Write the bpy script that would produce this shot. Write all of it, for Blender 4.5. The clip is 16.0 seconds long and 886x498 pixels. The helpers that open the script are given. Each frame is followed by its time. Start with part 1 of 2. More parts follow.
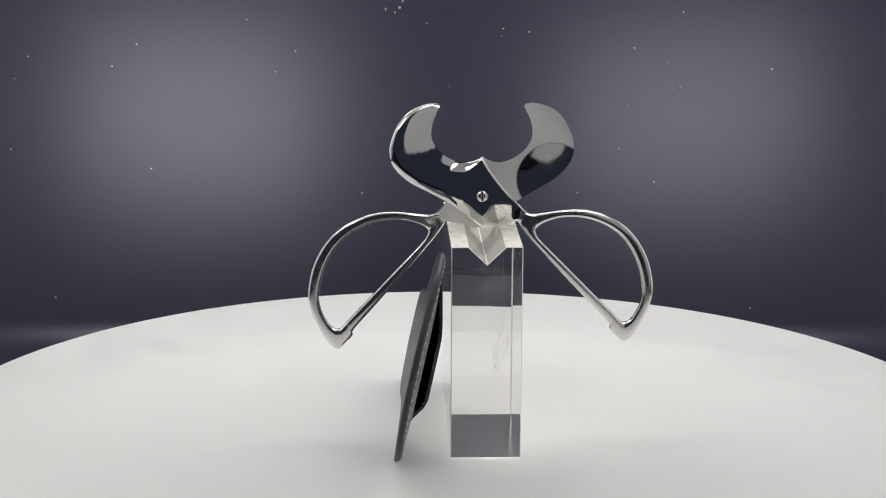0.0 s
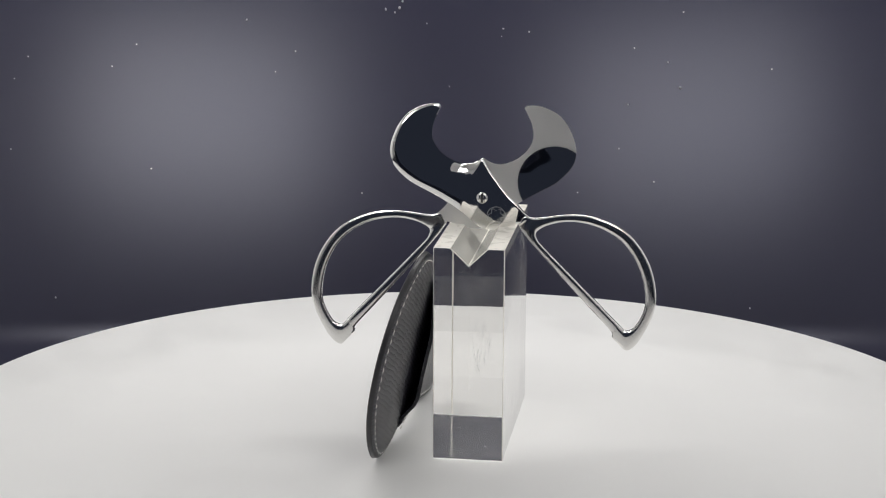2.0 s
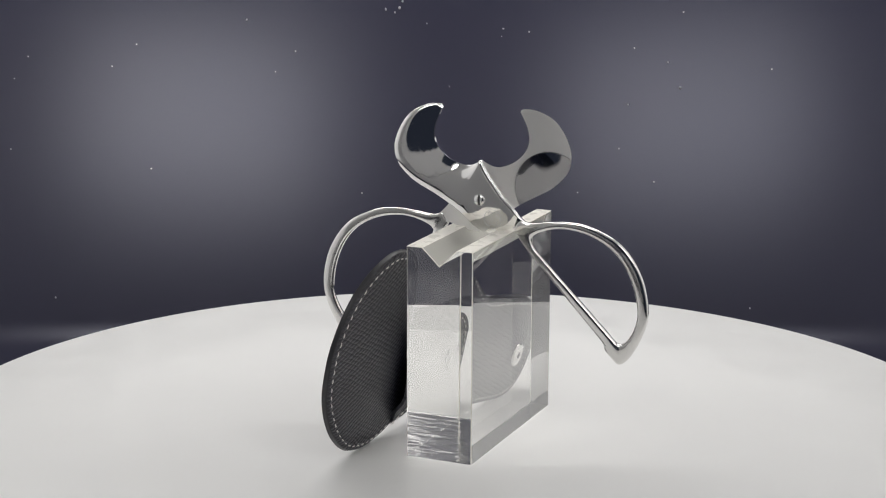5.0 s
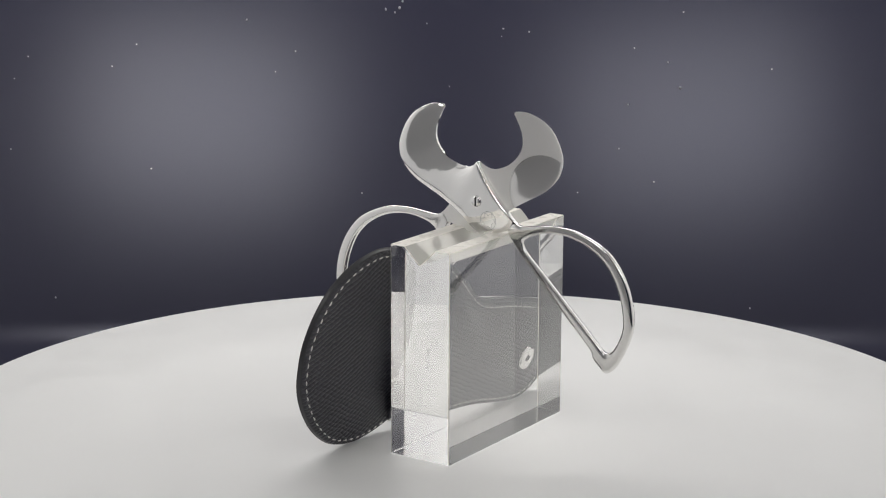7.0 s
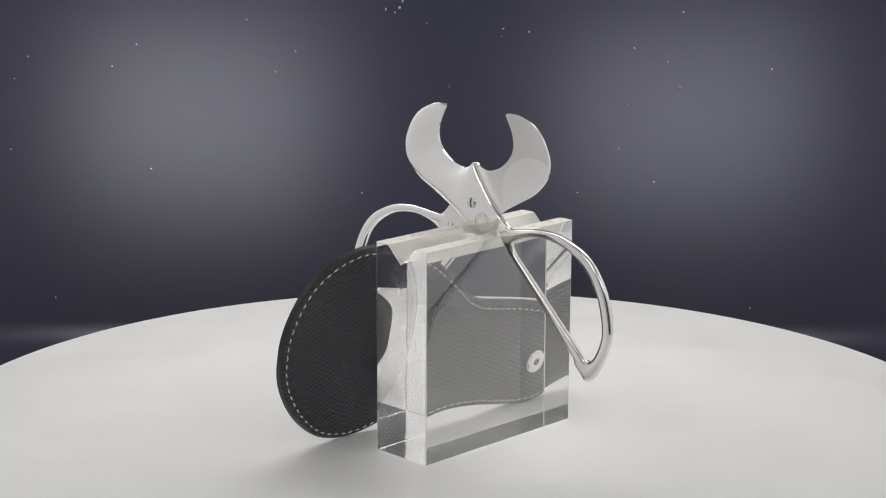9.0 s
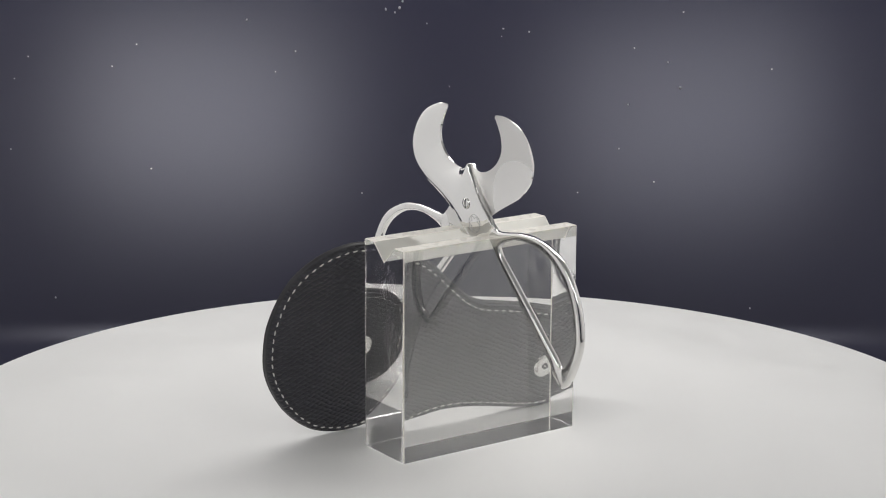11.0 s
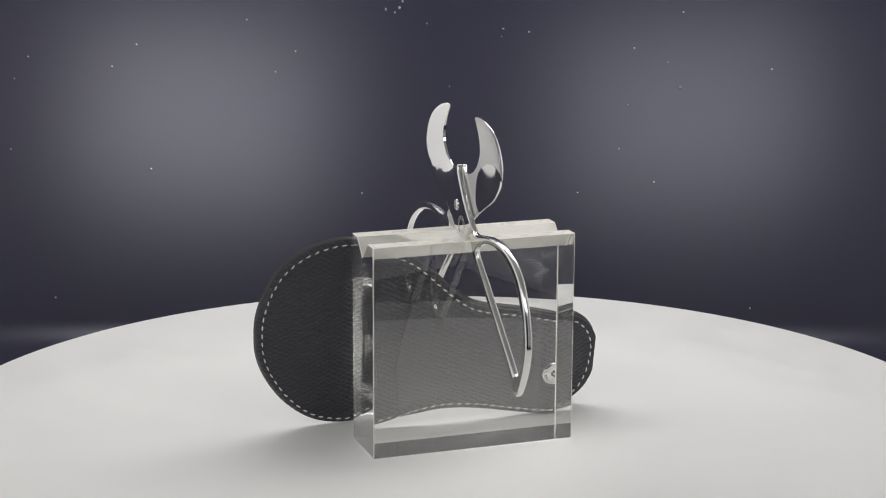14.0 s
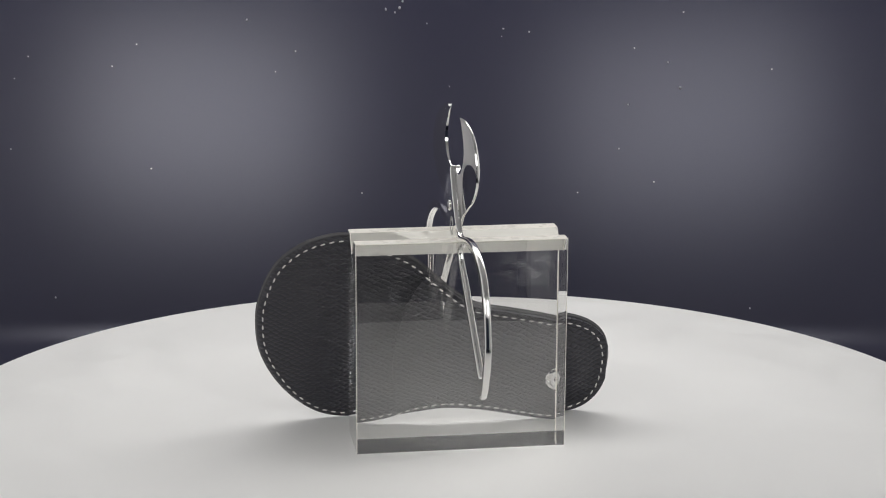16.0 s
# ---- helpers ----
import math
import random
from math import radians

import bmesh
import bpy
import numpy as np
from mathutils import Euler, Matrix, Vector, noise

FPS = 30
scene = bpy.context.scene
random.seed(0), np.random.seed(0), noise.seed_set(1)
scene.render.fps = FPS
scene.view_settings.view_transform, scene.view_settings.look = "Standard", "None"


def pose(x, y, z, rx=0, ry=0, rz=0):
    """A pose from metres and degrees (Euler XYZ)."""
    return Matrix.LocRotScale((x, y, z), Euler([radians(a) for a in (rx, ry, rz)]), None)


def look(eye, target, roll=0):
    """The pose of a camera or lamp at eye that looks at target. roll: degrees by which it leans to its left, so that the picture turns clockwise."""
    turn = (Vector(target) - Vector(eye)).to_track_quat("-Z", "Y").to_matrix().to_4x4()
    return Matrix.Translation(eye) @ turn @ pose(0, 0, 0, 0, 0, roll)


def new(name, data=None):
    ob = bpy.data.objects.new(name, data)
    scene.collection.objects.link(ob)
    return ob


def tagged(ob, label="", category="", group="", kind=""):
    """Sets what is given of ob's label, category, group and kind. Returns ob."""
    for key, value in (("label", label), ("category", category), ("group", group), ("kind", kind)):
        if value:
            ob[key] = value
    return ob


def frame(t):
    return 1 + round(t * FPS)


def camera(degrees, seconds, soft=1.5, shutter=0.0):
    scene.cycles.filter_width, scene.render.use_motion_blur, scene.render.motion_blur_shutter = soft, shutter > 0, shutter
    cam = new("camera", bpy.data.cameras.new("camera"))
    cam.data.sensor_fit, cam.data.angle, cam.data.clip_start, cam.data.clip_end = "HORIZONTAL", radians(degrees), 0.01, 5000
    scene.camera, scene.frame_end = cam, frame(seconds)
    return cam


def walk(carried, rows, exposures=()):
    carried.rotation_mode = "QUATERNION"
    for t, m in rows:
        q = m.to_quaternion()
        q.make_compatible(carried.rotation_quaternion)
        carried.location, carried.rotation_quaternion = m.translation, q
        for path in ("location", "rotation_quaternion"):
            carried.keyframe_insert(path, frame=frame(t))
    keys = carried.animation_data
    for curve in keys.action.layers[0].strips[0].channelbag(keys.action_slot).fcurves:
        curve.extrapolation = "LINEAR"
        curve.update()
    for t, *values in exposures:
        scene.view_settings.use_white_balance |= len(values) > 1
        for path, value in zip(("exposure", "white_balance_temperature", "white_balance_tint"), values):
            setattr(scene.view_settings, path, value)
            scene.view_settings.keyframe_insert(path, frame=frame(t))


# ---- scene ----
# A turntable in a photo light box: the camera stands still, the turntable turns.
cam = camera(25.37, 16.0, 1.1)
STAND = look((0.00015, -0.905, 0.3038), (0.00015, -0.905 + math.cos(radians(13.384)), 0.3038 - math.sin(radians(13.384))), 0.247)
walk(cam, [(0, STAND), (16, STAND)], exposures=[(0, 0.10), (4, 0.07), (8, -0.02), (12, 0.0), (16, 0.0)])


# ---- light ----
world = bpy.data.worlds.new("world")
scene.world = world
world.use_nodes = True
world.node_tree.nodes["Background"].inputs[0].default_value = (0.55, 0.66, 1.0, 1)
world.node_tree.nodes["Background"].inputs[1].default_value = 0.03
scene.view_settings.exposure = 0.0


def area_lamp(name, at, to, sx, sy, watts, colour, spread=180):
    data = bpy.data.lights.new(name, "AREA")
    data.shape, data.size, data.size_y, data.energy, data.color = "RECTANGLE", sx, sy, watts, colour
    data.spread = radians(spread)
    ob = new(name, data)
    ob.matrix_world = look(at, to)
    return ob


area_lamp("ceiling_led", (0, 0.32, 0.56), (0, 0.31, 0), 0.88, 0.24, 3.35, (1.0, 0.98, 0.965))
area_lamp("side_lamp", (-0.275, -0.50, 0.415), (-0.17, 0.34, 0.09), 0.26, 0.18, 0.30, (1.0, 0.985, 0.96), 100)
area_lamp("side_lamp", (0.275, -0.50, 0.415), (0.17, 0.34, 0.09), 0.26, 0.18, 0.232, (1.0, 0.99, 0.99), 100)
# unseen lamps added inside the side walls, so the steel reflects brighter sides
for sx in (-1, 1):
    area_lamp("added_side_fill", (sx * 0.466, 0.06, 0.16), (0, 0.06, 0.16), 0.74, 0.46, 0.32, (1.0, 0.99, 0.98))



# ---- materials ----
def material(name, colour, rough, metal=0.0, **more):
    m = bpy.data.materials.new(name)
    m.use_nodes = True
    b = m.node_tree.nodes["Principled BSDF"]
    b.inputs["Base Color"].default_value = (*colour, 1)
    b.inputs["Roughness"].default_value = rough
    b.inputs["Metallic"].default_value = metal
    for key, value in more.items():
        b.inputs[key.replace("_", " ")].default_value = value
    return m


def node(m, kind, **inputs):
    n = m.node_tree.nodes.new(kind)
    for key, value in inputs.items():
        n.inputs[key.replace("_", " ")].default_value = value
    return n


def wire(m, a, out, b, into):
    m.node_tree.links.new(a.outputs[out], b.inputs[into])


def grain(m, scale, low, high, into="Roughness", detail=4.0, stretch=(1, 1, 1)):
    """Noise in the object's space between two values of one input."""
    b = m.node_tree.nodes["Principled BSDF"]
    co, mp = node(m, "ShaderNodeTexCoord"), node(m, "ShaderNodeMapping")
    mp.inputs["Scale"].default_value = stretch
    wire(m, co, "Object", mp, "Vector")
    n, r = node(m, "ShaderNodeTexNoise", Scale=scale, Detail=detail), node(m, "ShaderNodeMapRange")
    wire(m, mp, "Vector", n, "Vector")
    wire(m, n, "Fac", r, "Value")
    r.inputs["From Min"].default_value, r.inputs["From Max"].default_value = 0.3, 0.7
    r.inputs["To Min"].default_value, r.inputs["To Max"].default_value = low, high
    wire(m, r, "Result", b, into)
    return n


def relief(m, tex, out, strength, distance):
    b = m.node_tree.nodes["Principled BSDF"]
    n = node(m, "ShaderNodeBump", Strength=strength, Distance=distance)
    wire(m, tex, out, n, "Height")
    old = b.inputs["Normal"].links
    if old:
        m.node_tree.links.new(old[0].from_socket, n.inputs["Normal"])
    wire(m, n, "Normal", b, "Normal")


WHITE = material("white_acrylic", (0.80, 0.80, 0.785), 0.42)
relief(WHITE, grain(WHITE, 40, 0.31, 0.42), "Fac", 0.03, 0.0004)

SHEET = material("black_sheet", (0.020, 0.020, 0.038), 0.24, Specular_Tint=(0.88, 0.885, 1.0, 1))
sheen, sheen_map = node(SHEET, "ShaderNodeTexNoise", Scale=6.0, Detail=1.0), node(SHEET, "ShaderNodeMapRange")
sheen_map.inputs["To Min"].default_value, sheen_map.inputs["To Max"].default_value = 0.222, 0.245
wire(SHEET, node(SHEET, "ShaderNodeTexCoord"), "Object", sheen, "Vector")
wire(SHEET, sheen, "Fac", sheen_map, "Value")
wire(SHEET, sheen_map, "Result", SHEET.node_tree.nodes["Principled BSDF"], "Roughness")

FABRIC = material("white_fabric", (0.88, 0.88, 0.875), 0.9)
grain(FABRIC, 60, 0.85, 0.95)
ROOM = material("dark_wall", (0.10, 0.105, 0.13), 0.9)
grain(ROOM, 4, 0.85, 0.95)

BOWS = material("handle_steel", (0.80, 0.79, 0.77), 0.08, 1.0)
grain(BOWS, 150, 0.08, 0.15)
STEEL = material("polished_steel", (0.80, 0.795, 0.78), 0.04, 1.0)
relief(STEEL, grain(STEEL, 110, 0.025, 0.07, detail=2.0), "Fac", 0.22, 0.0003)
# the ground inner faces of the blades, with a round polished hollow
SATIN = material("satin_steel", (0.76, 0.75, 0.735), 0.36, 1.0)
s_co, s_sub, s_len, s_map = (node(SATIN, "ShaderNodeTexCoord"), node(SATIN, "ShaderNodeVectorMath"), node(SATIN, "ShaderNodeVectorMath"), node(SATIN, "ShaderNodeMapRange"))
s_sub.operation, s_len.operation = "MULTIPLY_ADD", "LENGTH"
s_sub.inputs[1].default_value, s_sub.inputs[2].default_value = (1, 0, 1), (0.0335, 0, -0.0070)
wire(SATIN, s_co, "Object", s_sub, 0)
wire(SATIN, s_sub, 0, s_len, 0)
wire(SATIN, s_len, "Value", s_map, "Value")
s_map.inputs["From Min"].default_value, s_map.inputs["From Max"].default_value = 0.0163, 0.0176
s_map.inputs["To Min"].default_value, s_map.inputs["To Max"].default_value = 0.05, 0.44
wire(SATIN, s_map, "Result", SATIN.node_tree.nodes["Principled BSDF"], "Roughness")
# black of the stud's rosette; also stands in for shade in the screw slot
DARK = material("slot_shade_and_rosette", (0.015, 0.015, 0.018), 0.5)
ETCH = material("etched_steel", (0.42, 0.42, 0.42), 0.45, 1.0)

CLEAR = material("clear_acrylic", (0.995, 0.99, 0.97), 0.0, IOR=1.49, Transmission_Weight=1.0, Specular_IOR_Level=1.0, Coat_Weight=0.8, Coat_IOR=1.85, Coat_Roughness=0.0)
def finger_mark(centre, squash, size, freq, amount, turn):
    """Ridges of a greasy print round a point of the block, as a mask."""
    co, mp = node(CLEAR, "ShaderNodeTexCoord"), node(CLEAR, "ShaderNodeVectorMath")
    mp.operation = "SUBTRACT"
    mp.inputs[1].default_value = centre
    wire(CLEAR, co, "Object", mp, 0)
    sc = node(CLEAR, "ShaderNodeVectorMath")
    sc.operation = "MULTIPLY"
    sc.inputs[1].default_value = [q / size for q in squash]
    wire(CLEAR, mp, 0, sc, 0)
    far = node(CLEAR, "ShaderNodeVectorMath")
    far.operation = "LENGTH"
    wire(CLEAR, sc, 0, far, 0)
    fade = node(CLEAR, "ShaderNodeMapRange")
    fade.interpolation_type = "SMOOTHSTEP"
    fade.inputs["From Min"].default_value, fade.inputs["From Max"].default_value = 0.55, 1.05
    fade.inputs["To Min"].default_value, fade.inputs["To Max"].default_value = amount, 0.0
    wire(CLEAR, far, "Value", fade, "Value")
    off = node(CLEAR, "ShaderNodeVectorMath")
    off.inputs[1].default_value = turn
    wire(CLEAR, sc, 0, off, 0)
    ridge = node(CLEAR, "ShaderNodeTexWave", Scale=freq, Distortion=3.2, Detail=2.0, Detail_Scale=1.6)
    ridge.wave_type, ridge.rings_direction = "RINGS", "SPHERICAL"
    wire(CLEAR, off, 0, ridge, "Vector")
    patch = node(CLEAR, "ShaderNodeTexNoise", Scale=2.4, Detail=3.0)
    wire(CLEAR, sc, 0, patch, "Vector")
    a, b = node(CLEAR, "ShaderNodeMath"), node(CLEAR, "ShaderNodeMath")
    a.operation = b.operation = "MULTIPLY"
    crisp = node(CLEAR, "ShaderNodeMapRange")
    crisp.inputs["From Min"].default_value, crisp.inputs["From Max"].default_value = 0.45, 0.85
    wire(CLEAR, ridge, "Fac", crisp, "Value")
    wire(CLEAR, crisp, "Result", a, 0)
    wire(CLEAR, fade, "Result", a, 1)
    worn_off = node(CLEAR, "ShaderNodeMapRange")
    worn_off.inputs["From Min"].default_value, worn_off.inputs["From Max"].default_value = 0.42, 0.62
    wire(CLEAR, patch, "Fac", worn_off, "Value")
    wire(CLEAR, a, 0, b, 0)
    wire(CLEAR, worn_off, "Result", b, 1)
    return b


marks = [finger_mark((0.0015, -0.049, 0.084), (1, 0.6, 0.85), 0.010, 2.9, 0.30, (0.6, 0, -0.5)),
         finger_mark((0.0055, -0.049, 0.055), (1.9, 0.6, 0.7), 0.012, 3.2, 0.34, (0.8, 0, 0.4)),
         finger_mark((0.0162, 0.030, 0.0885), (0.6, 0.75, 1.2), 0.012, 3.0, 0.42, (0, 0.2, -0.9)),
         finger_mark((0.0162, -0.036, 0.072), (0.6, 1.0, 0.55), 0.010, 1.0, 0.06, (0, 3.0, 0.2))]
total_mark_veil = marks[0]
for other in marks[1:]:
    add = node(CLEAR, "ShaderNodeMath")
    wire(CLEAR, total_mark_veil, 0, add, 0)
    wire(CLEAR, other, 0, add, 1)
    total_mark_veil = add
# a faint pale film all over, imitating the veil of the disc's reflection
veil_noise, veil_map, veil_add = node(CLEAR, "ShaderNodeTexNoise", Scale=55.0, Detail=6.0), node(CLEAR, "ShaderNodeMapRange"), node(CLEAR, "ShaderNodeMath")
veil_map.inputs["From Min"].default_value, veil_map.inputs["From Max"].default_value = 0.3, 0.75
veil_map.inputs["To Min"].default_value, veil_map.inputs["To Max"].default_value = 0.004, 0.014
wire(CLEAR, node(CLEAR, "ShaderNodeTexCoord"), "Object", veil_noise, "Vector")
wire(CLEAR, veil_noise, "Fac", veil_map, "Value")
wire(CLEAR, veil_map, "Result", veil_add, 0)
wire(CLEAR, total_mark_veil, 0, veil_add, 1)
total_mark_veil = veil_add
# one pale colour for finger grease and for the painted veil
grease_and_veil = node(CLEAR, "ShaderNodeBsdfDiffuse", Color=(0.8, 0.8, 0.8, 1))
smear_and_veil = node(CLEAR, "ShaderNodeMixShader")
wire(CLEAR, total_mark_veil, 0, smear_and_veil, 0)
wire(CLEAR, CLEAR.node_tree.nodes["Principled BSDF"], 0, smear_and_veil, 1)
wire(CLEAR, grease_and_veil, 0, smear_and_veil, 2)
wire(CLEAR, smear_and_veil, 0, CLEAR.node_tree.nodes["Material Output"], "Surface")

SAWN = material("sawn_acrylic", (0.99, 0.99, 0.975), 0.06, IOR=1.49, Transmission_Weight=1.0)
relief(SAWN, grain(SAWN, 120, 0.06, 0.16, detail=2.0, stretch=(0.45, 1, 1)), "Fac", 0.6, 0.0008)
saw_marks, saw_mix = node(SAWN, "ShaderNodeBsdfDiffuse", Color=(0.86, 0.86, 0.85, 1)), node(SAWN, "ShaderNodeMixShader", Fac=0.05)
wire(SAWN, SAWN.node_tree.nodes["Principled BSDF"], 0, saw_mix, 1)
wire(SAWN, saw_marks, 0, saw_mix, 2)
wire(SAWN, saw_mix, 0, SAWN.node_tree.nodes["Material Output"], "Surface")

# cream colour in place of light seen through the clear top, and edge glints
CREAM_LIT = material("cream_lit_acrylic", (0.955, 0.925, 0.85), 0.28, IOR=1.49, Specular_IOR_Level=0.12)
glow_in = node(CREAM_LIT, "ShaderNodeBsdfTranslucent", Color=(0.95, 0.93, 0.87, 1))
through_it = node(CREAM_LIT, "ShaderNodeBsdfRefraction", Color=(0.96, 0.95, 0.9, 1), Roughness=0.05, IOR=1.49)
half, some = node(CREAM_LIT, "ShaderNodeMixShader", Fac=0.04), node(CREAM_LIT, "ShaderNodeMixShader", Fac=0.06)
wire(CREAM_LIT, CREAM_LIT.node_tree.nodes["Principled BSDF"], 0, half, 1)
wire(CREAM_LIT, glow_in, 0, half, 2)
wire(CREAM_LIT, half, 0, some, 1)
wire(CREAM_LIT, through_it, 0, some, 2)
wire(CREAM_LIT, some, 0, CREAM_LIT.node_tree.nodes["Material Output"], "Surface")
grain(CREAM_LIT, 200, 0.22, 0.36)

# half opaque cream, imitating the pale light a clear notch would show
NOTCH = material("notch_acrylic", (0.95, 0.935, 0.86), 0.08, IOR=1.49, Transmission_Weight=0.5)
grain(NOTCH, 90, 0.05, 0.12)

LEATHER = material("black_leather", (0.010, 0.010, 0.014), 0.42, Specular_IOR_Level=0.7)
co = node(LEATHER, "ShaderNodeTexCoord")
mp = node(LEATHER, "ShaderNodeMapping")
mp.inputs["Scale"].default_value = (1, 0.55, 1)
mp.inputs["Rotation"].default_value = (0.35, 0, 0)
wire(LEATHER, co, "Object", mp, "Vector")
warp = node(LEATHER, "ShaderNodeTexNoise", Scale=160.0, Detail=2.0)
wire(LEATHER, mp, "Vector", warp, "Vector")
mixv = node(LEATHER, "ShaderNodeMixRGB")
mixv.inputs[0].default_value = 0.004
wire(LEATHER, mp, "Vector", mixv, 1)
wire(LEATHER, warp, "Color", mixv, 2)
sway = node(LEATHER, "ShaderNodeTexNoise", Scale=170.0, Detail=1.0)
wire(LEATHER, co, "Object", sway, "Vector")
warped = node(LEATHER, "ShaderNodeMixRGB")
warped.inputs[0].default_value = 0.0023
wire(LEATHER, co, "Object", warped, 1)
wire(LEATHER, sway, "Color", warped, 2)
cells = node(LEATHER, "ShaderNodeTexVoronoi", Scale=500.0)
cells.feature = "DISTANCE_TO_EDGE"
wire(LEATHER, mixv, 0, cells, "Vector")
crease = node(LEATHER, "ShaderNodeMapRange")
crease.inputs["From Max"].default_value = 0.4
wire(LEATHER, cells, "Distance", crease, "Value")
lattice = None
for slope in (26.0, -29.0):
    along, turns, wave_, up = (node(LEATHER, "ShaderNodeVectorMath"), node(LEATHER, "ShaderNodeMath"), node(LEATHER, "ShaderNodeMath"), node(LEATHER, "ShaderNodeMath"))
    along.operation, turns.operation, wave_.operation, up.operation = "DOT_PRODUCT", "MULTIPLY", "SINE", "ABSOLUTE"
    along.inputs[1].default_value = (0, math.sin(radians(slope)), math.cos(radians(slope)))
    turns.inputs[1].default_value = math.pi / 0.0022
    wire(LEATHER, warped, 0, along, 0)
    wire(LEATHER, along, "Value", turns, 0)
    wire(LEATHER, turns, 0, wave_, 0)
    wire(LEATHER, wave_, 0, up, 0)
    if lattice:
        both = node(LEATHER, "ShaderNodeMath")
        both.operation = "MULTIPLY"
        wire(LEATHER, lattice, 0, both, 0)
        wire(LEATHER, up, 0, both, 1)
        lattice = both
    else:
        lattice = up
soft = node(LEATHER, "ShaderNodeMath")
soft.operation = "POWER"
soft.inputs[1].default_value = 0.5
wire(LEATHER, lattice, 0, soft, 0)
relief(LEATHER, crease, "Result", 0.15, 0.0003)
relief(LEATHER, soft, 0, 0.62, 0.0008)
# creases darker and tops lighter by colour, standing in for shade and sheen
crease_shade = node(LEATHER, "ShaderNodeMixRGB")
crease_shade.inputs[1].default_value, crease_shade.inputs[2].default_value = (0.004, 0.004, 0.007, 1), (0.020, 0.020, 0.031, 1)
wire(LEATHER, soft, 0, crease_shade, 0)
wire(LEATHER, crease_shade, 0, LEATHER.node_tree.nodes["Principled BSDF"], "Base Color")
relief(LEATHER, grain(LEATHER, 300, 0.29, 0.42), "Fac", 0.12, 0.0004)
EDGE = material("burnished_edge", (0.024, 0.024, 0.027), 0.34)
relief(EDGE, grain(EDGE, 400, 0.3, 0.5), "Fac", 0.2, 0.0003)
THREAD = material("white_thread", (0.72, 0.71, 0.68), 0.8)
relief(THREAD, grain(THREAD, 2500, 0.7, 0.9), "Fac", 0.4, 0.0002)
DUST = material("dust", (0.32, 0.32, 0.35), 0.9)


# ---- helpers for meshes ----
def finish(bm, name, mats, smooth=True):
    bmesh.ops.recalc_face_normals(bm, faces=bm.faces)
    for f in bm.faces:
        f.smooth = smooth
    me = bpy.data.meshes.new(name)
    bm.to_mesh(me)
    bm.free()
    for m in mats if isinstance(mats, (list, tuple)) else [mats]:
        me.materials.append(m)
    return me


def part(name, bm, mats, parent, label="", smooth=True):
    ob = new(name, finish(bm, name, mats, smooth))
    ob.parent = parent
    return tagged(ob, label)


def setting(name, bm, mats, label, smooth=False):
    return tagged(new(name, finish(bm, name, mats, smooth)), label, kind="structure")


def spline(points, steps, closed):
    """A smooth curve through control points of any dimension."""
    p = [np.array(q, float) for q in points]
    n, out = len(p), []
    for i in range(n if closed else n - 1):
        a, b, c, d = (p[(i + k) % n] if closed else p[min(max(i + k, 0), n - 1)] for k in (-1, 0, 1, 2))
        for k in range(steps):
            t = k / steps
            out.append(0.5 * (2 * b + (c - a) * t + (2 * a - 5 * b + 4 * c - d) * t * t + (3 * b - a - 3 * c + d) * t ** 3))
    if not closed:
        out.append(p[-1])
    return out


def box(bm, x0, x1, y0, y1, z0, z1):
    v = [bm.verts.new((x, y, z)) for z in (z0, z1) for x, y in ((x0, y0), (x1, y0), (x1, y1), (x0, y1))]
    for q in ((3, 2, 1, 0), (4, 5, 6, 7), (0, 1, 5, 4), (1, 2, 6, 5), (2, 3, 7, 6), (3, 0, 4, 7)):
        bm.faces.new([v[i] for i in q])


def lathe(bm, profile, turns=64, axis="z"):
    """Rings of (radius, height) about z, or about -y."""
    rings = []
    for r, h in profile:
        ring = []
        for k in range(turns):
            a = 2 * math.pi * k / turns
            x, y = r * math.cos(a), r * math.sin(a)
            ring.append(bm.verts.new((x, y, h) if axis == "z" else (x, -h, y)))
        rings.append(ring)
    for a, b in zip(rings, rings[1:]):
        for k in range(turns):
            bm.faces.new((a[k], a[(k + 1) % turns], b[(k + 1) % turns], b[k]))
    bm.faces.new(rings[0][::-1])
    bm.faces.new(rings[-1])


def grid_faces(bm, rows, closed_rows=False, closed_cols=False):
    n, m = len(rows), len(rows[0])
    for i in range(n if closed_rows else n - 1):
        for k in range(m if closed_cols else m - 1):
            a, b = rows[i], rows[(i + 1) % n]
            bm.faces.new((a[k], a[(k + 1) % m], b[(k + 1) % m], b[k]))


# ---- the light box and the room ----
TABLE = -0.090


def sweep_profile():
    """The black sheet from the table up the back: (y, z)."""
    lean, r, y0 = radians(14), 0.066, 0.2728
    out = [(-0.70, TABLE), (-0.2, TABLE), (y0 - 0.15, TABLE), (y0, TABLE)]
    last = radians(90) - lean
    for k in range(1, 17):
        a = last * k / 16
        out.append((y0 + r * math.sin(a), TABLE + r * (1 - math.cos(a))))
    y, z = out[-1]
    out.append((y + 0.75 * math.sin(lean), z + 0.75 * math.cos(lean)))
    return out


bm = bmesh.new()
prof = sweep_profile()
shell = [(-0.46, 0, 0), (0.46, 0, 0), (0.46, 0.001, -0.002), (-0.46, 0.001, -0.002)]
rows = [[bm.verts.new((x, y + dy, z + dz)) for x, dy, dz in shell] for y, z in prof]
grid_faces(bm, rows, closed_cols=True)
bm.faces.new(rows[0])
bm.faces.new(rows[-1][::-1])
setting("backdrop", bm, SHEET, "satin black plastic sheet swept up behind the turntable", True).data.set_sharp_from_angle(angle=radians(35))

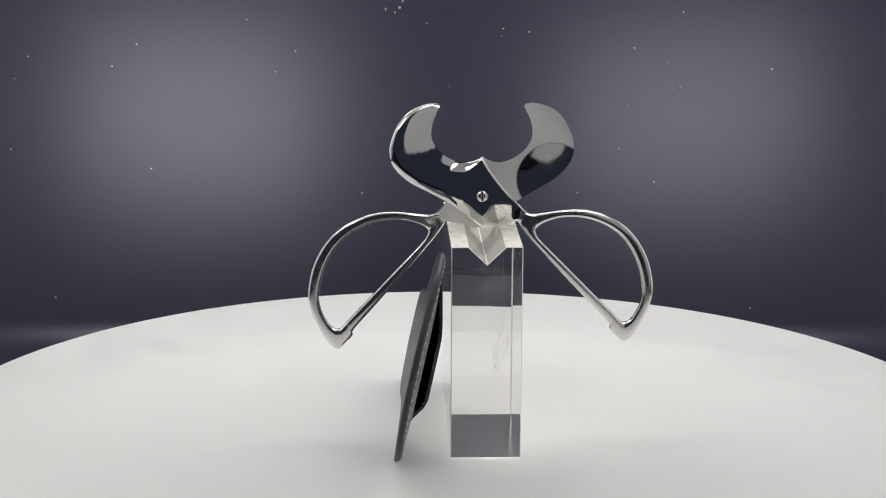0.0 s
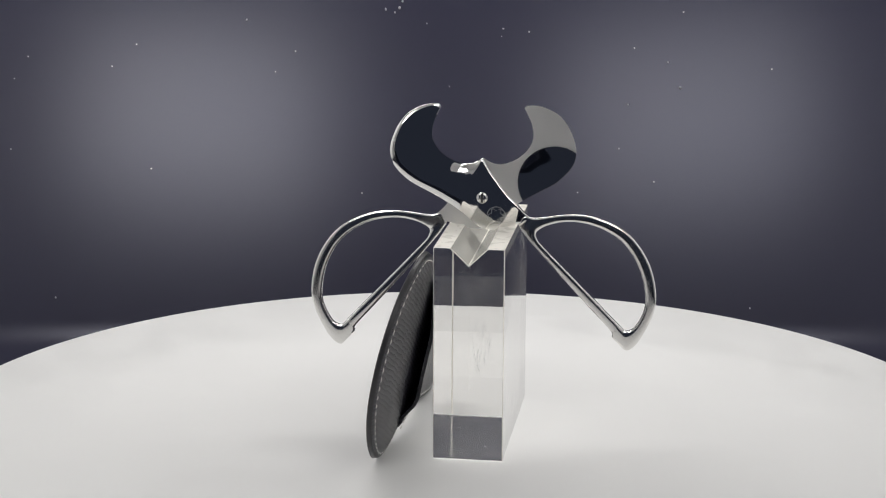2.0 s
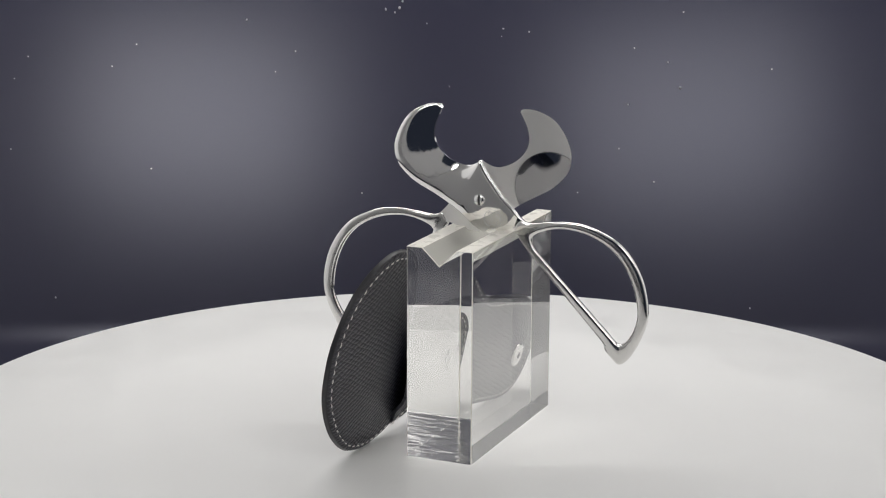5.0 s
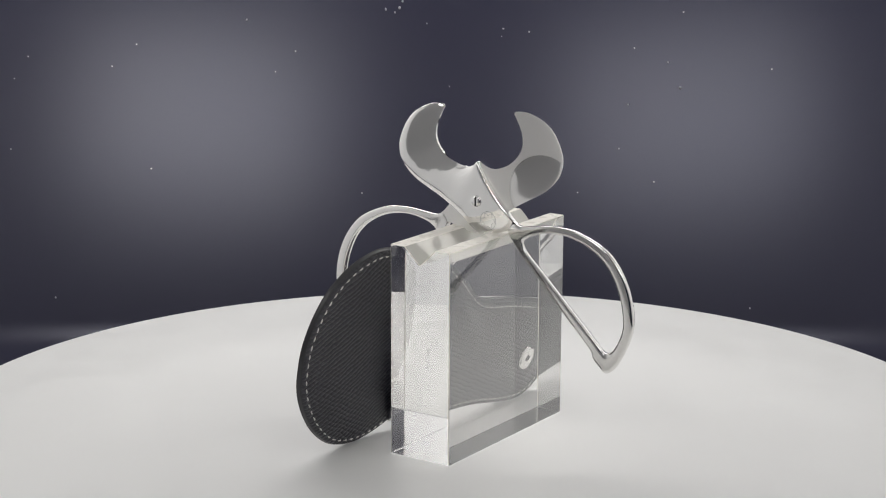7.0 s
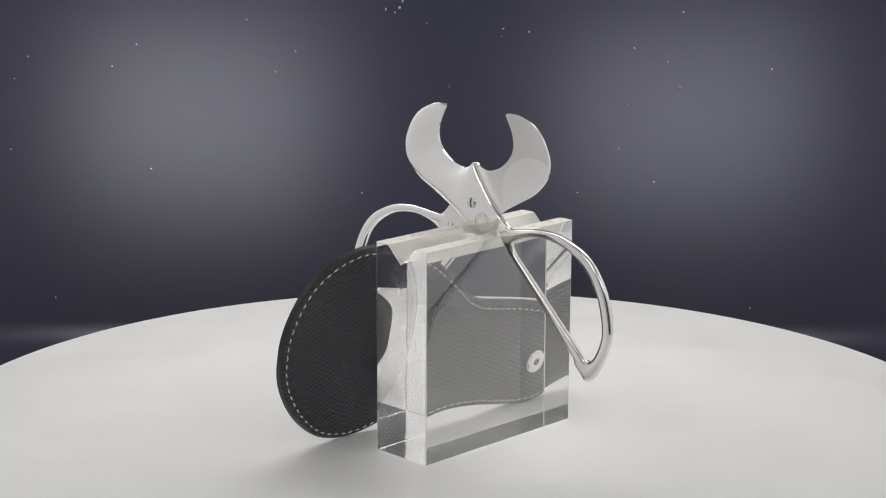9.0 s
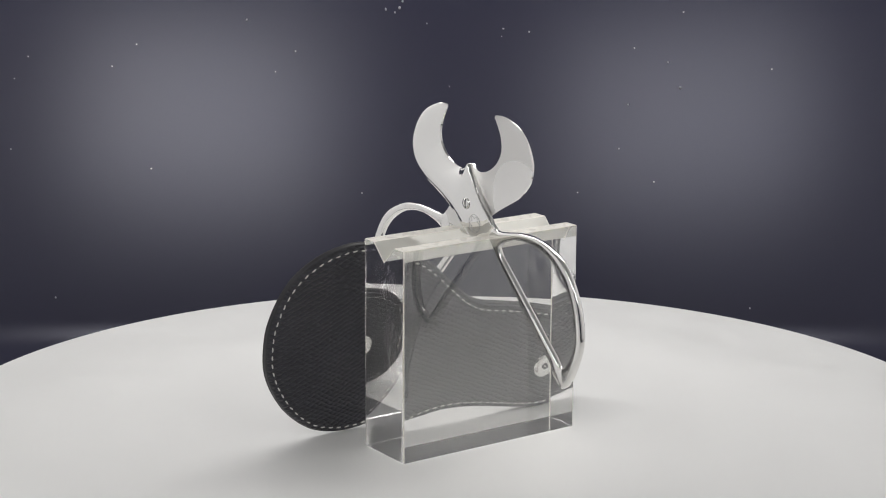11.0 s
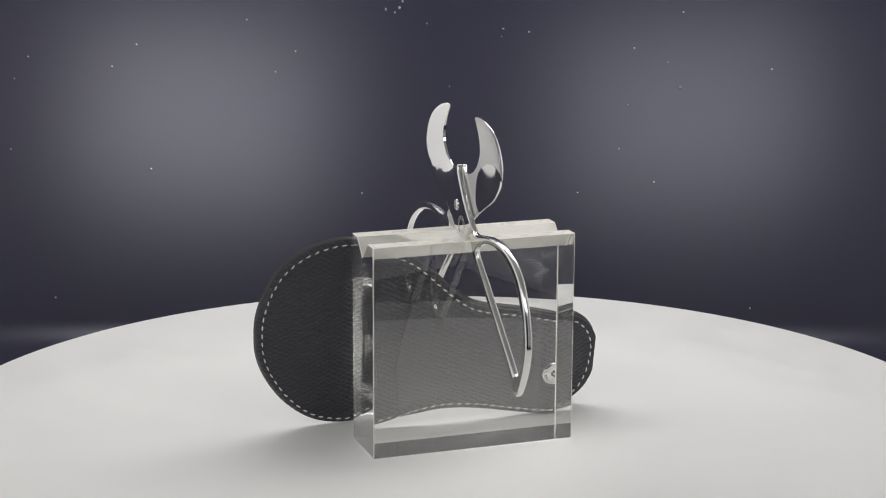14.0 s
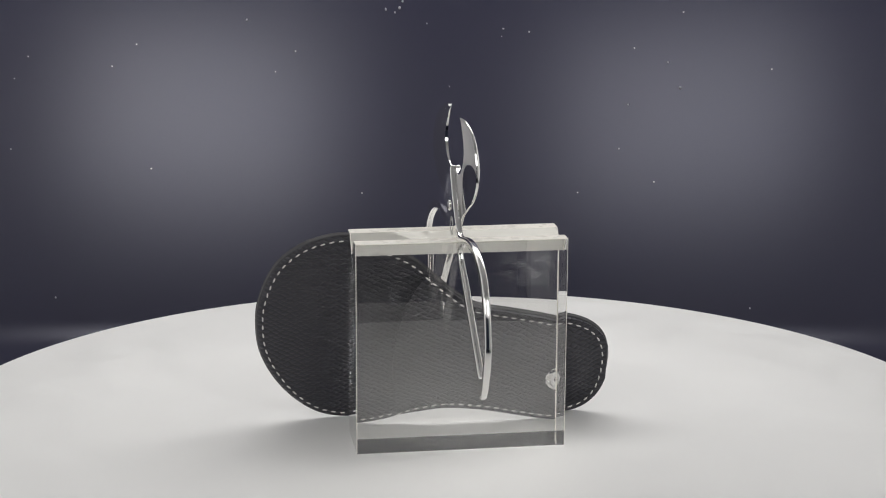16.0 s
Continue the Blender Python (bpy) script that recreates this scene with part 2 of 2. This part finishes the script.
for sx, nm in ((-1, "wall_west"), (1, "wall_east")):
    bm = bmesh.new()
    box(bm, min(sx * 0.47, sx * 0.48), max(sx * 0.47, sx * 0.48), -0.60, 0.72, TABLE - 0.01, 0.76)
    setting(nm, bm, FABRIC, "white fabric side wall of a photo light box")
bm = bmesh.new()
box(bm, -0.48, 0.48, -0.615, 0.72, 0.765, 0.775)
setting("ceiling", bm, FABRIC, "white fabric top of a photo light box")
# unseen white panels, added for reflections in the steel and the black sheet
bm = bmesh.new()
box(bm, 0.25, 0.468, -0.612, -0.602, TABLE - 0.01, 0.3095)
box(bm, -0.468, -0.35, -0.612, -0.602, TABLE - 0.01, 0.3095)
box(bm, -0.468, 0.468, -0.612, -0.602, 0.310, 0.764)
setting("front_reflector", bm, FABRIC, "unseen white fabric panels added at the front, with a gap, to reflect in the steel")
bm = bmesh.new()
box(bm, -1.0, 1.0, -0.75, 0.9, TABLE - 0.05, TABLE - 0.012)
setting("floor", bm, ROOM, "dark table top under the light box")
bm = bmesh.new()
box(bm, -3, 3, -4, 2, -1.0, -0.9)
setting("room_floor", bm, ROOM, "dark floor of the unlit room")


# ---- the turntable ----
DISC_AT = (0.0051, -0.0009)
DISC_R = 0.2612


def turntable():
    top = tagged(new("turntable"), "large round white turntable disc with a smooth satin top", "turntable")
    bm = bmesh.new()
    lathe(bm, [(DISC_R + e, z) for e, z in ((-0.05, -0.012), (-0.0035, -0.012), (-0.001, -0.0112), (0, -0.009), (0, -0.0012), (-0.0002, -0.0005), (-0.0008, 0), (-0.1, 0))], 256)
    part("disc", bm, WHITE, top)
    bm = bmesh.new()
    lathe(bm, [(0.14, TABLE + 0.0005), (0.14, -0.03), (0.12, -0.0125)], 96)
    part("base", bm, WHITE, top)
    return top


# ---- the acrylic block ----
BLOCK_L, BLOCK_T, BLOCK_H, GROOVE, FLAT = 0.09815, 0.0324, 0.100, 0.0081, 0.0077


def display_block():
    top = tagged(new("display_block"), "clear acrylic display block with a notched top edge, lightly smudged", "display stand")
    h, l = BLOCK_T / 2, BLOCK_L / 2
    bm = bmesh.new()
    outline = [(-h, 0.0003), (h, 0.0003), (h, BLOCK_H), (h - FLAT, BLOCK_H), (0, BLOCK_H - GROOVE), (-h + FLAT, BLOCK_H), (-h, BLOCK_H)]
    a = [bm.verts.new((x, -l, z)) for x, z in outline]
    b = [bm.verts.new((x, l, z)) for x, z in outline]
    bm.faces.new(a)
    bm.faces.new(b[::-1])
    for i in range(7):
        bm.faces.new((a[i], b[i], b[(i + 1) % 7], a[(i + 1) % 7]))
    bmesh.ops.recalc_face_normals(bm, faces=bm.faces)
    bmesh.ops.bevel(bm, geom=list(bm.edges), offset=0.00035, segments=2, affect="EDGES", profile=0.5)
    for f in bm.faces:
        if f.normal.z < -0.3:
            f.material_index = 1
        elif 0.6 < f.normal.z < 0.8 and f.calc_area() > 1e-4:
            f.material_index = 3
        # top flats and bevels take the cream painted as light
        elif f.normal.z > 0.4 or f.calc_area() < 1e-4:
            f.material_index = 2
    body = part("block", bm, [CLEAR, SAWN, CREAM_LIT, NOTCH], top, smooth=False)
    body.visible_shadow = False  # clear acrylic lets the light through
    return top


# ---- the cigar scissors ----
# rows of the blade from tip to shank: back edge (u, v), cutting edge (u, v), bow, thickness, in mm from the pivot
BLADE = [(-21.0, 43.4, -20.0, 42.2, -0.4, 0.3), (-24.0, 43.6, -20.9, 40.5, 0.2, 0.6), (-28.7, 42.7, -21.9, 38.3, 0.9, 1.0),
         (-35.3, 39.3, -22.9, 36.0, 1.7, 1.6), (-39.7, 34.0, -23.7, 33.0, 2.3, 2.1), (-42.7, 27.3, -24.0, 29.5, 2.6, 2.3),
         (-43.7, 21.9, -23.5, 26.5, 2.7, 2.3), (-42.7, 16.0, -22.3, 24.0, 2.6, 2.2), (-39.2, 11.1, -19.9, 21.0, 2.3, 2.2),
         (-33.9, 6.5, -15.4, 17.7, 1.7, 2.2), (-27.3, 2.9, -10.0, 15.8, 1.1, 2.2), (-20.6, -0.7, -6.1, 15.8, 0.6, 2.2),
         (-15.3, -4.0, -2.1, 17.4, 0.25, 2.5)]
SHANK = [(-11.5, -6.7, -0.2, 18.5, 0.1, 2.7), (-8.5, -8.9, 1.4, 15.8, 0, 2.7), (-2.8, -13.6, 4.6, 10.9, 0, 2.7), (2.2, -15.6, 8.7, 5.4, 0, 2.7),
         (8.0, -15.0, 12.8, 0.5, 0, 2.7), (13.0, -13.4, 16.8, -3.3, 0, 2.7), (17.7, -12.3, 19.6, -6.4, 0, 2.4), (21.0, -14.2, 23.0, -9.2, 0, 1.4)]
# the bow of the handle: outer edge (u, v), inner edge (u, v)
HANDLE = [(19.6, -8.0, 26.0, -15.2), (24.0, -8.9, 27.6, -13.9), (29.2, -8.4, 30.4, -12.5), (35.7, -7.4, 35.7, -10.9), (42.4, -6.9, 42.4, -10.4),
          (50.6, -7.5, 50.3, -11.5), (58.8, -10.1, 57.4, -14.1), (67.1, -14.6, 64.6, -18.8), (74.2, -22.2, 70.6, -25.9), (79.4, -32.0, 75.0, -35.8),
          (81.9, -43.3, 76.9, -46.1), (81.3, -51.9, 76.0, -53.1), (77.9, -60.7, 72.9, -59.5), (73.2, -68.8, 70.2, -62.0), (68.6, -72.0, 68.0, -62.3),
          (64.9, -69.0, 66.6, -61.6), (61.7, -65.6, 64.9, -59.8), (60.9, -62.5, 63.2, -58.0), (50.0, -50.7, 52.6, -47.1), (39.3, -38.9, 42.0, -36.2),
          (30.0, -28.6, 32.8, -26.8), (23.6, -21.4, 27.0, -20.7), (19.8, -16.6, 25.4, -17.6), (17.0, -11.8, 25.3, -16.3)]


def blade_mesh():
    bm = bmesh.new()
    across = [0, 0.015, 0.05, 0.12, 0.22, 0.34, 0.46, 0.58, 0.69, 0.78, 0.85, 0.90, 0.94, 0.97, 0.99, 1.0]
    rows = []
    for bu, bv, cu, cv, bow, th in spline(BLADE + SHANK, 6, False):
        front, rear = [], []
        for w in across:
            u, v = cu + (bu - cu) * w, cv + (bv - cv) * w
            lean = 0.04 * max(0, cv - 28) + 0.003 * max(0, cv - 31) ** 2
            y = -bow * (1 - (1 - w) ** 1.4 - 0.06 * w ** 3) + lean
            skin = -bow * (1 - (1 - w) ** 1.2 - 0.03 * w ** 3) + lean
            ground = 0.55 + 0.45 * min(1, w / 0.75)
            edge = 0.8 + 0.2 * min(1, w / 0.025)
            edge += (ground - edge) * max(0, min(1, bow / 1.2))
            scoop = 0.5 + 0.5 * math.cos(math.pi * min(1, abs(cu + 9) / 11))
            edge -= 0.6 * scoop * max(0, 1 - w / 0.42) ** 2
            if w > 0.82:
                edge *= 0.25 + 0.75 * math.sqrt(max(0, 1 - ((w - 0.82) / 0.18) ** 2))
            front.append(bm.verts.new((u / 1000, (min(y - 0.3, skin - th * edge)) / 1000, v / 1000)))
            rear.append(bm.verts.new((u / 1000, (y - 0.05) / 1000, v / 1000)))
        rows.append(front + rear[::-1])
    grid_faces(bm, rows, closed_cols=True)
    bm.faces.new(rows[0][::-1])
    bm.faces.new(rows[-1])
    inner = {v for r in rows for v in r[len(across):]}
    for f in bm.faces:
        if all(v in inner for v in f.verts):
            f.material_index = 1
    return bm


def handle_mesh(size):
    bm = bmesh.new()
    rows = []
    for ou, ov, iu, iv in spline(HANDLE, 6, True):
        ou, ov, iu, iv = ou * size, ov * size, iu * size, iv * size
        cu, cv, hu, hv = (ou + iu) / 2, (ov + iv) / 2, (ou - iu) / 2, (ov - iv) / 2
        join = max(0, min(1, (cu - 22) / 12))
        half, ring = 1.32 + 0.28 * join, []
        for k in range(24):
            a = 2 * math.pi * (k + 0.5) / 24
            c, s = math.cos(a), math.sin(a)
            c, s = math.copysign(abs(c) ** 0.52, c), math.copysign(abs(s) ** 0.52, s)
            ring.append(bm.verts.new(((cu + hu * c) / 1000, (-1.35 + 0.2 * join + 3.2 * max(0, min(1, (cu - 20) / 50)) + half * s) / 1000, (cv + hv * c) / 1000)))
        rows.append(ring)
    grid_faces(bm, rows, closed_rows=True, closed_cols=True)
    return bm


def cigar_scissors():
    top = tagged(new("cigar_scissors"), "open polished steel cigar scissors standing in the block's notch", "scissors")
    for turn in (0, 180):
        blade = part("blade", blade_mesh(), [STEEL, SATIN], top)
        blade.data.set_sharp_from_angle(angle=radians(60))
        blade.matrix_basis = pose(0, 0, 0, 0, -1.05 if turn else 0, 0) @ pose(0, 0, 0, 0, 0, turn)
        handle = part("handle", handle_mesh(1.014 if turn else 1.005), BOWS, blade)
    bm = bmesh.new()
    lathe(bm, [(0.0022, -0.0031), (0.0022, 0.0026), (0.0026, 0.0027), (0.00265, 0.0030), (0.0025, 0.0031)], 32, "y")
    screw = part("pivot_screw", bm, STEEL, top, "slotted steel pivot screw")
    # black bar that gives the steel slot its shade by colour
    bm = bmesh.new()
    box(bm, -0.00048, 0.00048, -0.00314, -0.0027, -0.0023, 0.0023)
    part("slot_shade", bm, DARK, screw, smooth=False)
    for sx in (-1, 1):
        bm = bmesh.new()
        rows = []
        for r, h in ((1.0, 0.0029), (0.98, 0.0031), (0.9, 0.00325), (0.6, 0.0034), (0.2, 0.00345)):
            rows.append([bm.verts.new((sx * (0.0005 + r * 0.0019 * math.cos(a) * 0.98), -h, r * 0.00235 * math.sin(a))) for a in [radians(-88 + 176 * k / 16) for k in range(17)]])
        grid_faces(bm, rows)
        bm.faces.new([v for v in rows[-1]])
        bm.faces.new([r[0] for r in rows] + [r[-1] for r in rows[::-1]])
        part("screw_half", bm, STEEL, screw)
    for name, wave in (("etched_ring", 0.0), ("etched_rosette", 1.0)):
        bm = bmesh.new()
        rows = []
        for k in range(96):
            a = 2 * math.pi * k / 96
            r = 0.0043 if not wave else 0.0031 + 0.00065 * math.cos(6 * a)
            rows.append([bm.verts.new((0.0067 + (r + dr) * math.cos(a), -y, -0.0084 + (r + dr) * math.sin(a)))
                         for dr, y in ((-0.00014, 0.0026), (-0.0001, 0.00279), (0.0001, 0.00279), (0.00014, 0.0026))])
        grid_faces(bm, rows, closed_rows=True)
        part(name, bm, ETCH, top)
    return top


# ---- the leather case ----
CASE = [(-45.8, 99.2), (-54.7, 98.1), (-65.5, 94.0), (-76.2, 85.4), (-83.0, 73.9), (-87.0, 60.7), (-87.7, 49.4), (-86.6, 38.0), (-82.7, 27.3),
        (-76.0, 16.7), (-67.9, 8.6), (-59.6, 3.3), (-51.3, 0.9), (-43.0, 0.2), (-35.0, 0.9), (-26.4, 2.6), (-12.5, 6.5), (1.4, 8.2), (18.2, 6.8),
        (35.2, 3.5), (50.5, 0.6), (62.0, 0.2), (71.5, 3.2), (78.5, 9.9), (82.4, 19.2), (83.6, 30.0), (82.4, 38.1), (79.2, 44.6), (73.5, 49.6),
        (66.4, 52.7), (59.0, 54.5), (46.7, 57.8), (32.9, 60.7), (17.3, 63.8), (9.0, 67.8), (0.6, 74.6), (-7.8, 82.5), (-16.3, 89.5), (-25.5, 94.2), (-35.7, 97.4)]
SPINE = [(-45, 48), (-32, 44), (-15, 39), (5, 35), (25, 32), (42, 29), (58, 27)]


def case_shapes():
    outline = spline([(a - 0.022 * max(0, -45 - a), b) for a, b in CASE], 6, True)
    spine = spline(SPINE, 8, False)
    inner = [min(spine, key=lambda s: (s[0] - o[0]) ** 2 + (s[1] - o[1]) ** 2) for o in outline]
    for _ in range(6):
        inner = [(inner[i - 1] + inner[i] + inner[(i + 1) % len(inner)]) / 3 for i in range(len(inner))]
    return outline, inner


def curl(a):
    return -3.0 * (max(0, -a - 38) / 48) ** 2


def case_point(a, b, off):
    """x out of the panel towards the block, y along it, z up the panel; from mm."""
    return ((off + curl(a)) / 1000, a / 1000, b / 1000)


def case_bulge(o, i, r, lobe, foot):
    """How far a panel stands out at r of the way from its edge to its spine."""
    span = math.hypot(o[0] - i[0], o[1] - i[1])
    t = max(0, min(1, (r * span - 4.0) / 23))
    size = lobe + (foot - lobe) * max(0, min(1, (o[0] + 30) / 60))
    return size * t * t * (3 - 2 * t)


def leather_case():
    top = tagged(new("leather_case"), "black grained leather scissors case with white stitching, leaning on the block", "case")
    outline, inner = case_shapes()
    n = len(outline)
    steps = [0, 0.02, 0.05, 0.08, 0.11, 0.14, 0.18, 0.24, 0.31, 0.4, 0.5, 0.62, 0.75, 0.88, 1.0]
    for name, side, lobe, foot in (("front_panel", 1, 0.8, 0.0), ("back_panel", -1, 1.2, 1.0)):
        bm = bmesh.new()
        rows = []
        for r in steps:
            ring = []
            for o, i in zip(outline, inner):
                span = math.hypot(o[0] - i[0], o[1] - i[1])
                q = o + (i - o) * (r + (1 - r) * (0.9 if side > 0 else 0.0) / span)
                d = r * span
                seam = -0.22 * math.exp(-((d - 3.5) / 0.9) ** 2)
                rim = (1.1 if side > 0 else 2.1) - 0.6 * max(0, 1 - d / 1.2) ** 2
                ring.append(bm.verts.new(case_point(q[0], q[1], side * (rim + seam + case_bulge(o, i, r, lobe, foot)))))
            rows.append(ring)
        grid_faces(bm, rows, closed_cols=True)
        bmesh.ops.remove_doubles(bm, verts=rows[-1], dist=0.0004)
        part(name, bm, LEATHER, top)
    bm = bmesh.new()
    rows = []
    for k in range(n):
        o, a, b = outline[k], outline[k - 1], outline[(k + 1) % n]
        t = (b - a) / np.linalg.norm(b - a)
        out = np.array((-t[1], t[0])) * -1
        if np.dot(out, o - inner[k]) < 0:
            out = -out
        rows.append([bm.verts.new(case_point(*(o + out * e), y)) for e, y in ((-1.0, 0.52), (-0.75, 0.45), (-0.5, 0.1), (-0.25, -0.9), (-0.2, -1.1), (-0.05, -1.2), (0.1, -1.3), (0.1, -1.45), (-0.12, -1.6))])
    grid_faces(bm, rows, closed_rows=True)
    part("edge", bm, EDGE, top, "burnished black leather edge")
    # the pocket that the scissors slide into, its mouth standing open
    low = sorted((q[0], q[1]) for q in outline if q[1] < 28)
    high = sorted((q[0], q[1]) for q in outline if q[1] >= 28)

    def pocket_point(s, t, lift):
        mouth = np.interp(s, (0, 0.15, 0.35, 0.55, 0.75, 0.9, 1), (-20, -23.5, -25.5, -23.5, -18, -12, -6))
        a = mouth + (82.2 - mouth) * t
        b0, b1 = np.interp(a, *zip(*low)), np.interp(a, *zip(*high))
        inside = max(0, min(1, (min(s, 1 - s) * (b1 - b0) - 4.4) / 15)) * max(0, min(1, (83.2 - a - 5) / 14))
        env = inside * inside * (3 - 2 * inside)
        b = b0 + 1.0 + (b1 - b0 - 2.0) * s
        rim = 1.15 + lift * max(0.05, min(1, min(s, 1 - s) * 25 + t * 12))
        return a, b, min(rim + env * (3.4 * (1 - t) ** 1.8 + 2.5), 18.8 + lift - 0.2126 * b)

    bm = bmesh.new()
    rows = []
    ss = [0.5 - 0.5 * math.cos(math.pi * k / 26) for k in range(27)]
    for k in range(41):
        t = math.sin(math.pi / 2 * k / 40)
        upper = [bm.verts.new(case_point(*pocket_point(s, t, 1.6))) for s in ss]
        lower = [bm.verts.new(case_point(*pocket_point(s, t, 0.0))) for s in ss]
        rows.append(upper + lower[::-1])
    grid_faces(bm, rows, closed_cols=True)
    bm.faces.new(rows[0])
    bm.faces.new(rows[-1][::-1])
    pocket = part("pocket", bm, LEATHER, top, "grained leather pocket with an open mouth")
    pocket.data.set_sharp_from_angle(angle=radians(50))
    # stitches
    line = []
    for k in range(n):
        o, i = outline[k], inner[k]
        w = o + (i - o) / np.linalg.norm(i - o) * (2.9 + 0.6 * max(0, min(1, (o[1] - 4) / 15)))
        line.append(w)
    lengths = [float(np.linalg.norm(line[(k + 1) % n] - line[k])) for k in range(n)]
    total = sum(lengths)
    count = round(total / 4.4)
    bm = bmesh.new()
    ring_rows = []
    for j in range(7):
        x = -1.3 + 2.6 * j / 6
        r = 0.34 * math.sqrt(max(0.12, 1 - (x / 1.42) ** 2))
        lift = 0.25 * (1 - (x / 1.3) ** 2) - 0.1
        ring_rows.append([bm.verts.new(((lift + r * math.sin(a)) / 1000, x / 1000, 1.15 * r * math.cos(a) / 1000)) for a in [2 * math.pi * q / 6 for q in range(6)]])
    grid_faces(bm, ring_rows, closed_cols=True)
    bm.faces.new(ring_rows[0][::-1])
    bm.faces.new(ring_rows[-1])
    stitch = finish(bm, "stitch", THREAD)
    for j in range(count):
        d, k = total * (j + 0.5) / count, 0
        while d > lengths[k]:
            d -= lengths[k]
            k += 1
        f = d / lengths[k]
        p, t = line[k] * (1 - f) + line[(k + 1) % n] * f, (line[(k + 1) % n] - line[k]) / lengths[k]
        ob = new("stitch", stitch)
        ob.parent = top
        on_pocket = p[0] > (-22 if p[1] < 30 else -9)
        ob.location = case_point(p[0], p[1], 2.72 if on_pocket else 1.0)
        ob.rotation_euler = (math.atan2(t[1], t[0]) + random.uniform(-0.1, 0.1) + 0.1, 0, 0)
    # snap
    bm = bmesh.new()
    lathe(bm, [(0.0060, 0.0), (0.0062, 0.0004), (0.0059, 0.0009), (0.0040, 0.0014), (0.0022, 0.0016), (0.0018, 0.0012), (0.0005, 0.0011)], 40)
    snap = part("snap", bm, STEEL, top, "polished steel press stud")
    snap.matrix_basis = Matrix.Translation(case_point(55.2, 25.6, 5.95)) @ pose(0, 0, 0, 0, 90, 0)
    bm = bmesh.new()
    rows = []
    for k in range(48):
        a = 2 * math.pi * k / 48
        rows.append([bm.verts.new(((0.0011 + 0.0003 * math.cos(6 * a) + dr) * math.cos(a), (0.0011 + 0.0003 * math.cos(6 * a) + dr) * math.sin(a), z)) for dr, z in ((-0.0003, 0.0011), (-0.0002, 0.00155), (0.0002, 0.00155), (0.0003, 0.0011))])
    grid_faces(bm, rows, closed_rows=True)
    part("rosette", bm, DARK, snap)
    return top


# ---- dust on the sheet ----
def sheet_point(x, z):
    """The point of the black sheet at that height, a little in front of it."""
    for (y0, z0), (y1, z1) in zip(prof, prof[1:]):
        if z1 > z0 and z0 <= z <= z1:
            return Vector((x, y0 + (y1 - y0) * (z - z0) / (z1 - z0) - 0.0006, z))


DUST_AT = [(-253, -26, 0.8), (201, -31, 0.8), (147, 125, 0.8), (125, 134, 0.8), (155, 109, 0.8), (121, 98, 0.6), (39, 146, 0.8), (56, 144, 0.7), (-38, 158, 1.1), (-29, 159, 1.2), (-27, 163, 1.0), (-32, 156, 0.7), (-11, 149, 0.5), (-129, 151, 0.7), (-201, 135, 0.6), (-281, 113, 0.5), (-272, 127, 0.6), (-217, 121, 0.6), (-110, 118, 0.5), (-97, 131, 0.6), (-283, 68, 0.5), (-191, 56, 0.6), (115, 70, 0.6), (-53, 41, 0.6), (88, 42, 0.6), (138, 49, 0.5), (215, 121, 0.6), (157, 157, 0.5), (4, 109, 0.5), (38, 141, 0.5)]


def dust_specks():
    bm = bmesh.new()
    for x, z, size in DUST_AT:
        at = sheet_point(x / 1000, z / 1000)
        if at is None:
            continue
        m = Matrix.Translation(at) @ pose(0, 0, 0, random.uniform(0, 90), random.uniform(0, 90), random.uniform(0, 90))
        bmesh.ops.create_icosphere(bm, subdivisions=1, radius=0.0011 * size, matrix=m @ Matrix.Diagonal((1, 0.7, random.uniform(0.5, 1), 1)))
    tagged(new("dust_specks", finish(bm, "dust_specks", DUST)), "pale dust specks on the black sheet", "dust", kind="stuff")


dust_specks()
turn_disc, block, scissors, case = turntable(), display_block(), cigar_scissors(), leather_case()

# where each thing stands on the turntable when it has not turned
PLACES = [
    (turn_disc, pose(DISC_AT[0], DISC_AT[1], 0)),
    (block, pose(0.01826, 0.00467, 0, 0, 0, 2.294)),
    (scissors, pose(0.0184, 0.0037, 0.11376, 0, 0, 2.0)),
    (case, pose(-0.0198, 0, 0, 0, 12.0, 0)),
]


def turned(t):
    return Matrix.Rotation(radians(-0.108 - 5.2122 * t - 0.000334 * t * t), 4, "Z")


def motions():
    for thing, place in PLACES:
        rows = []
        for k in range(33):
            spin = turned(k / 2)
            if thing is turn_disc:
                rows.append((k / 2, place @ spin))
            else:
                rows.append((k / 2, spin @ place))
        walk(thing, rows)


motions()
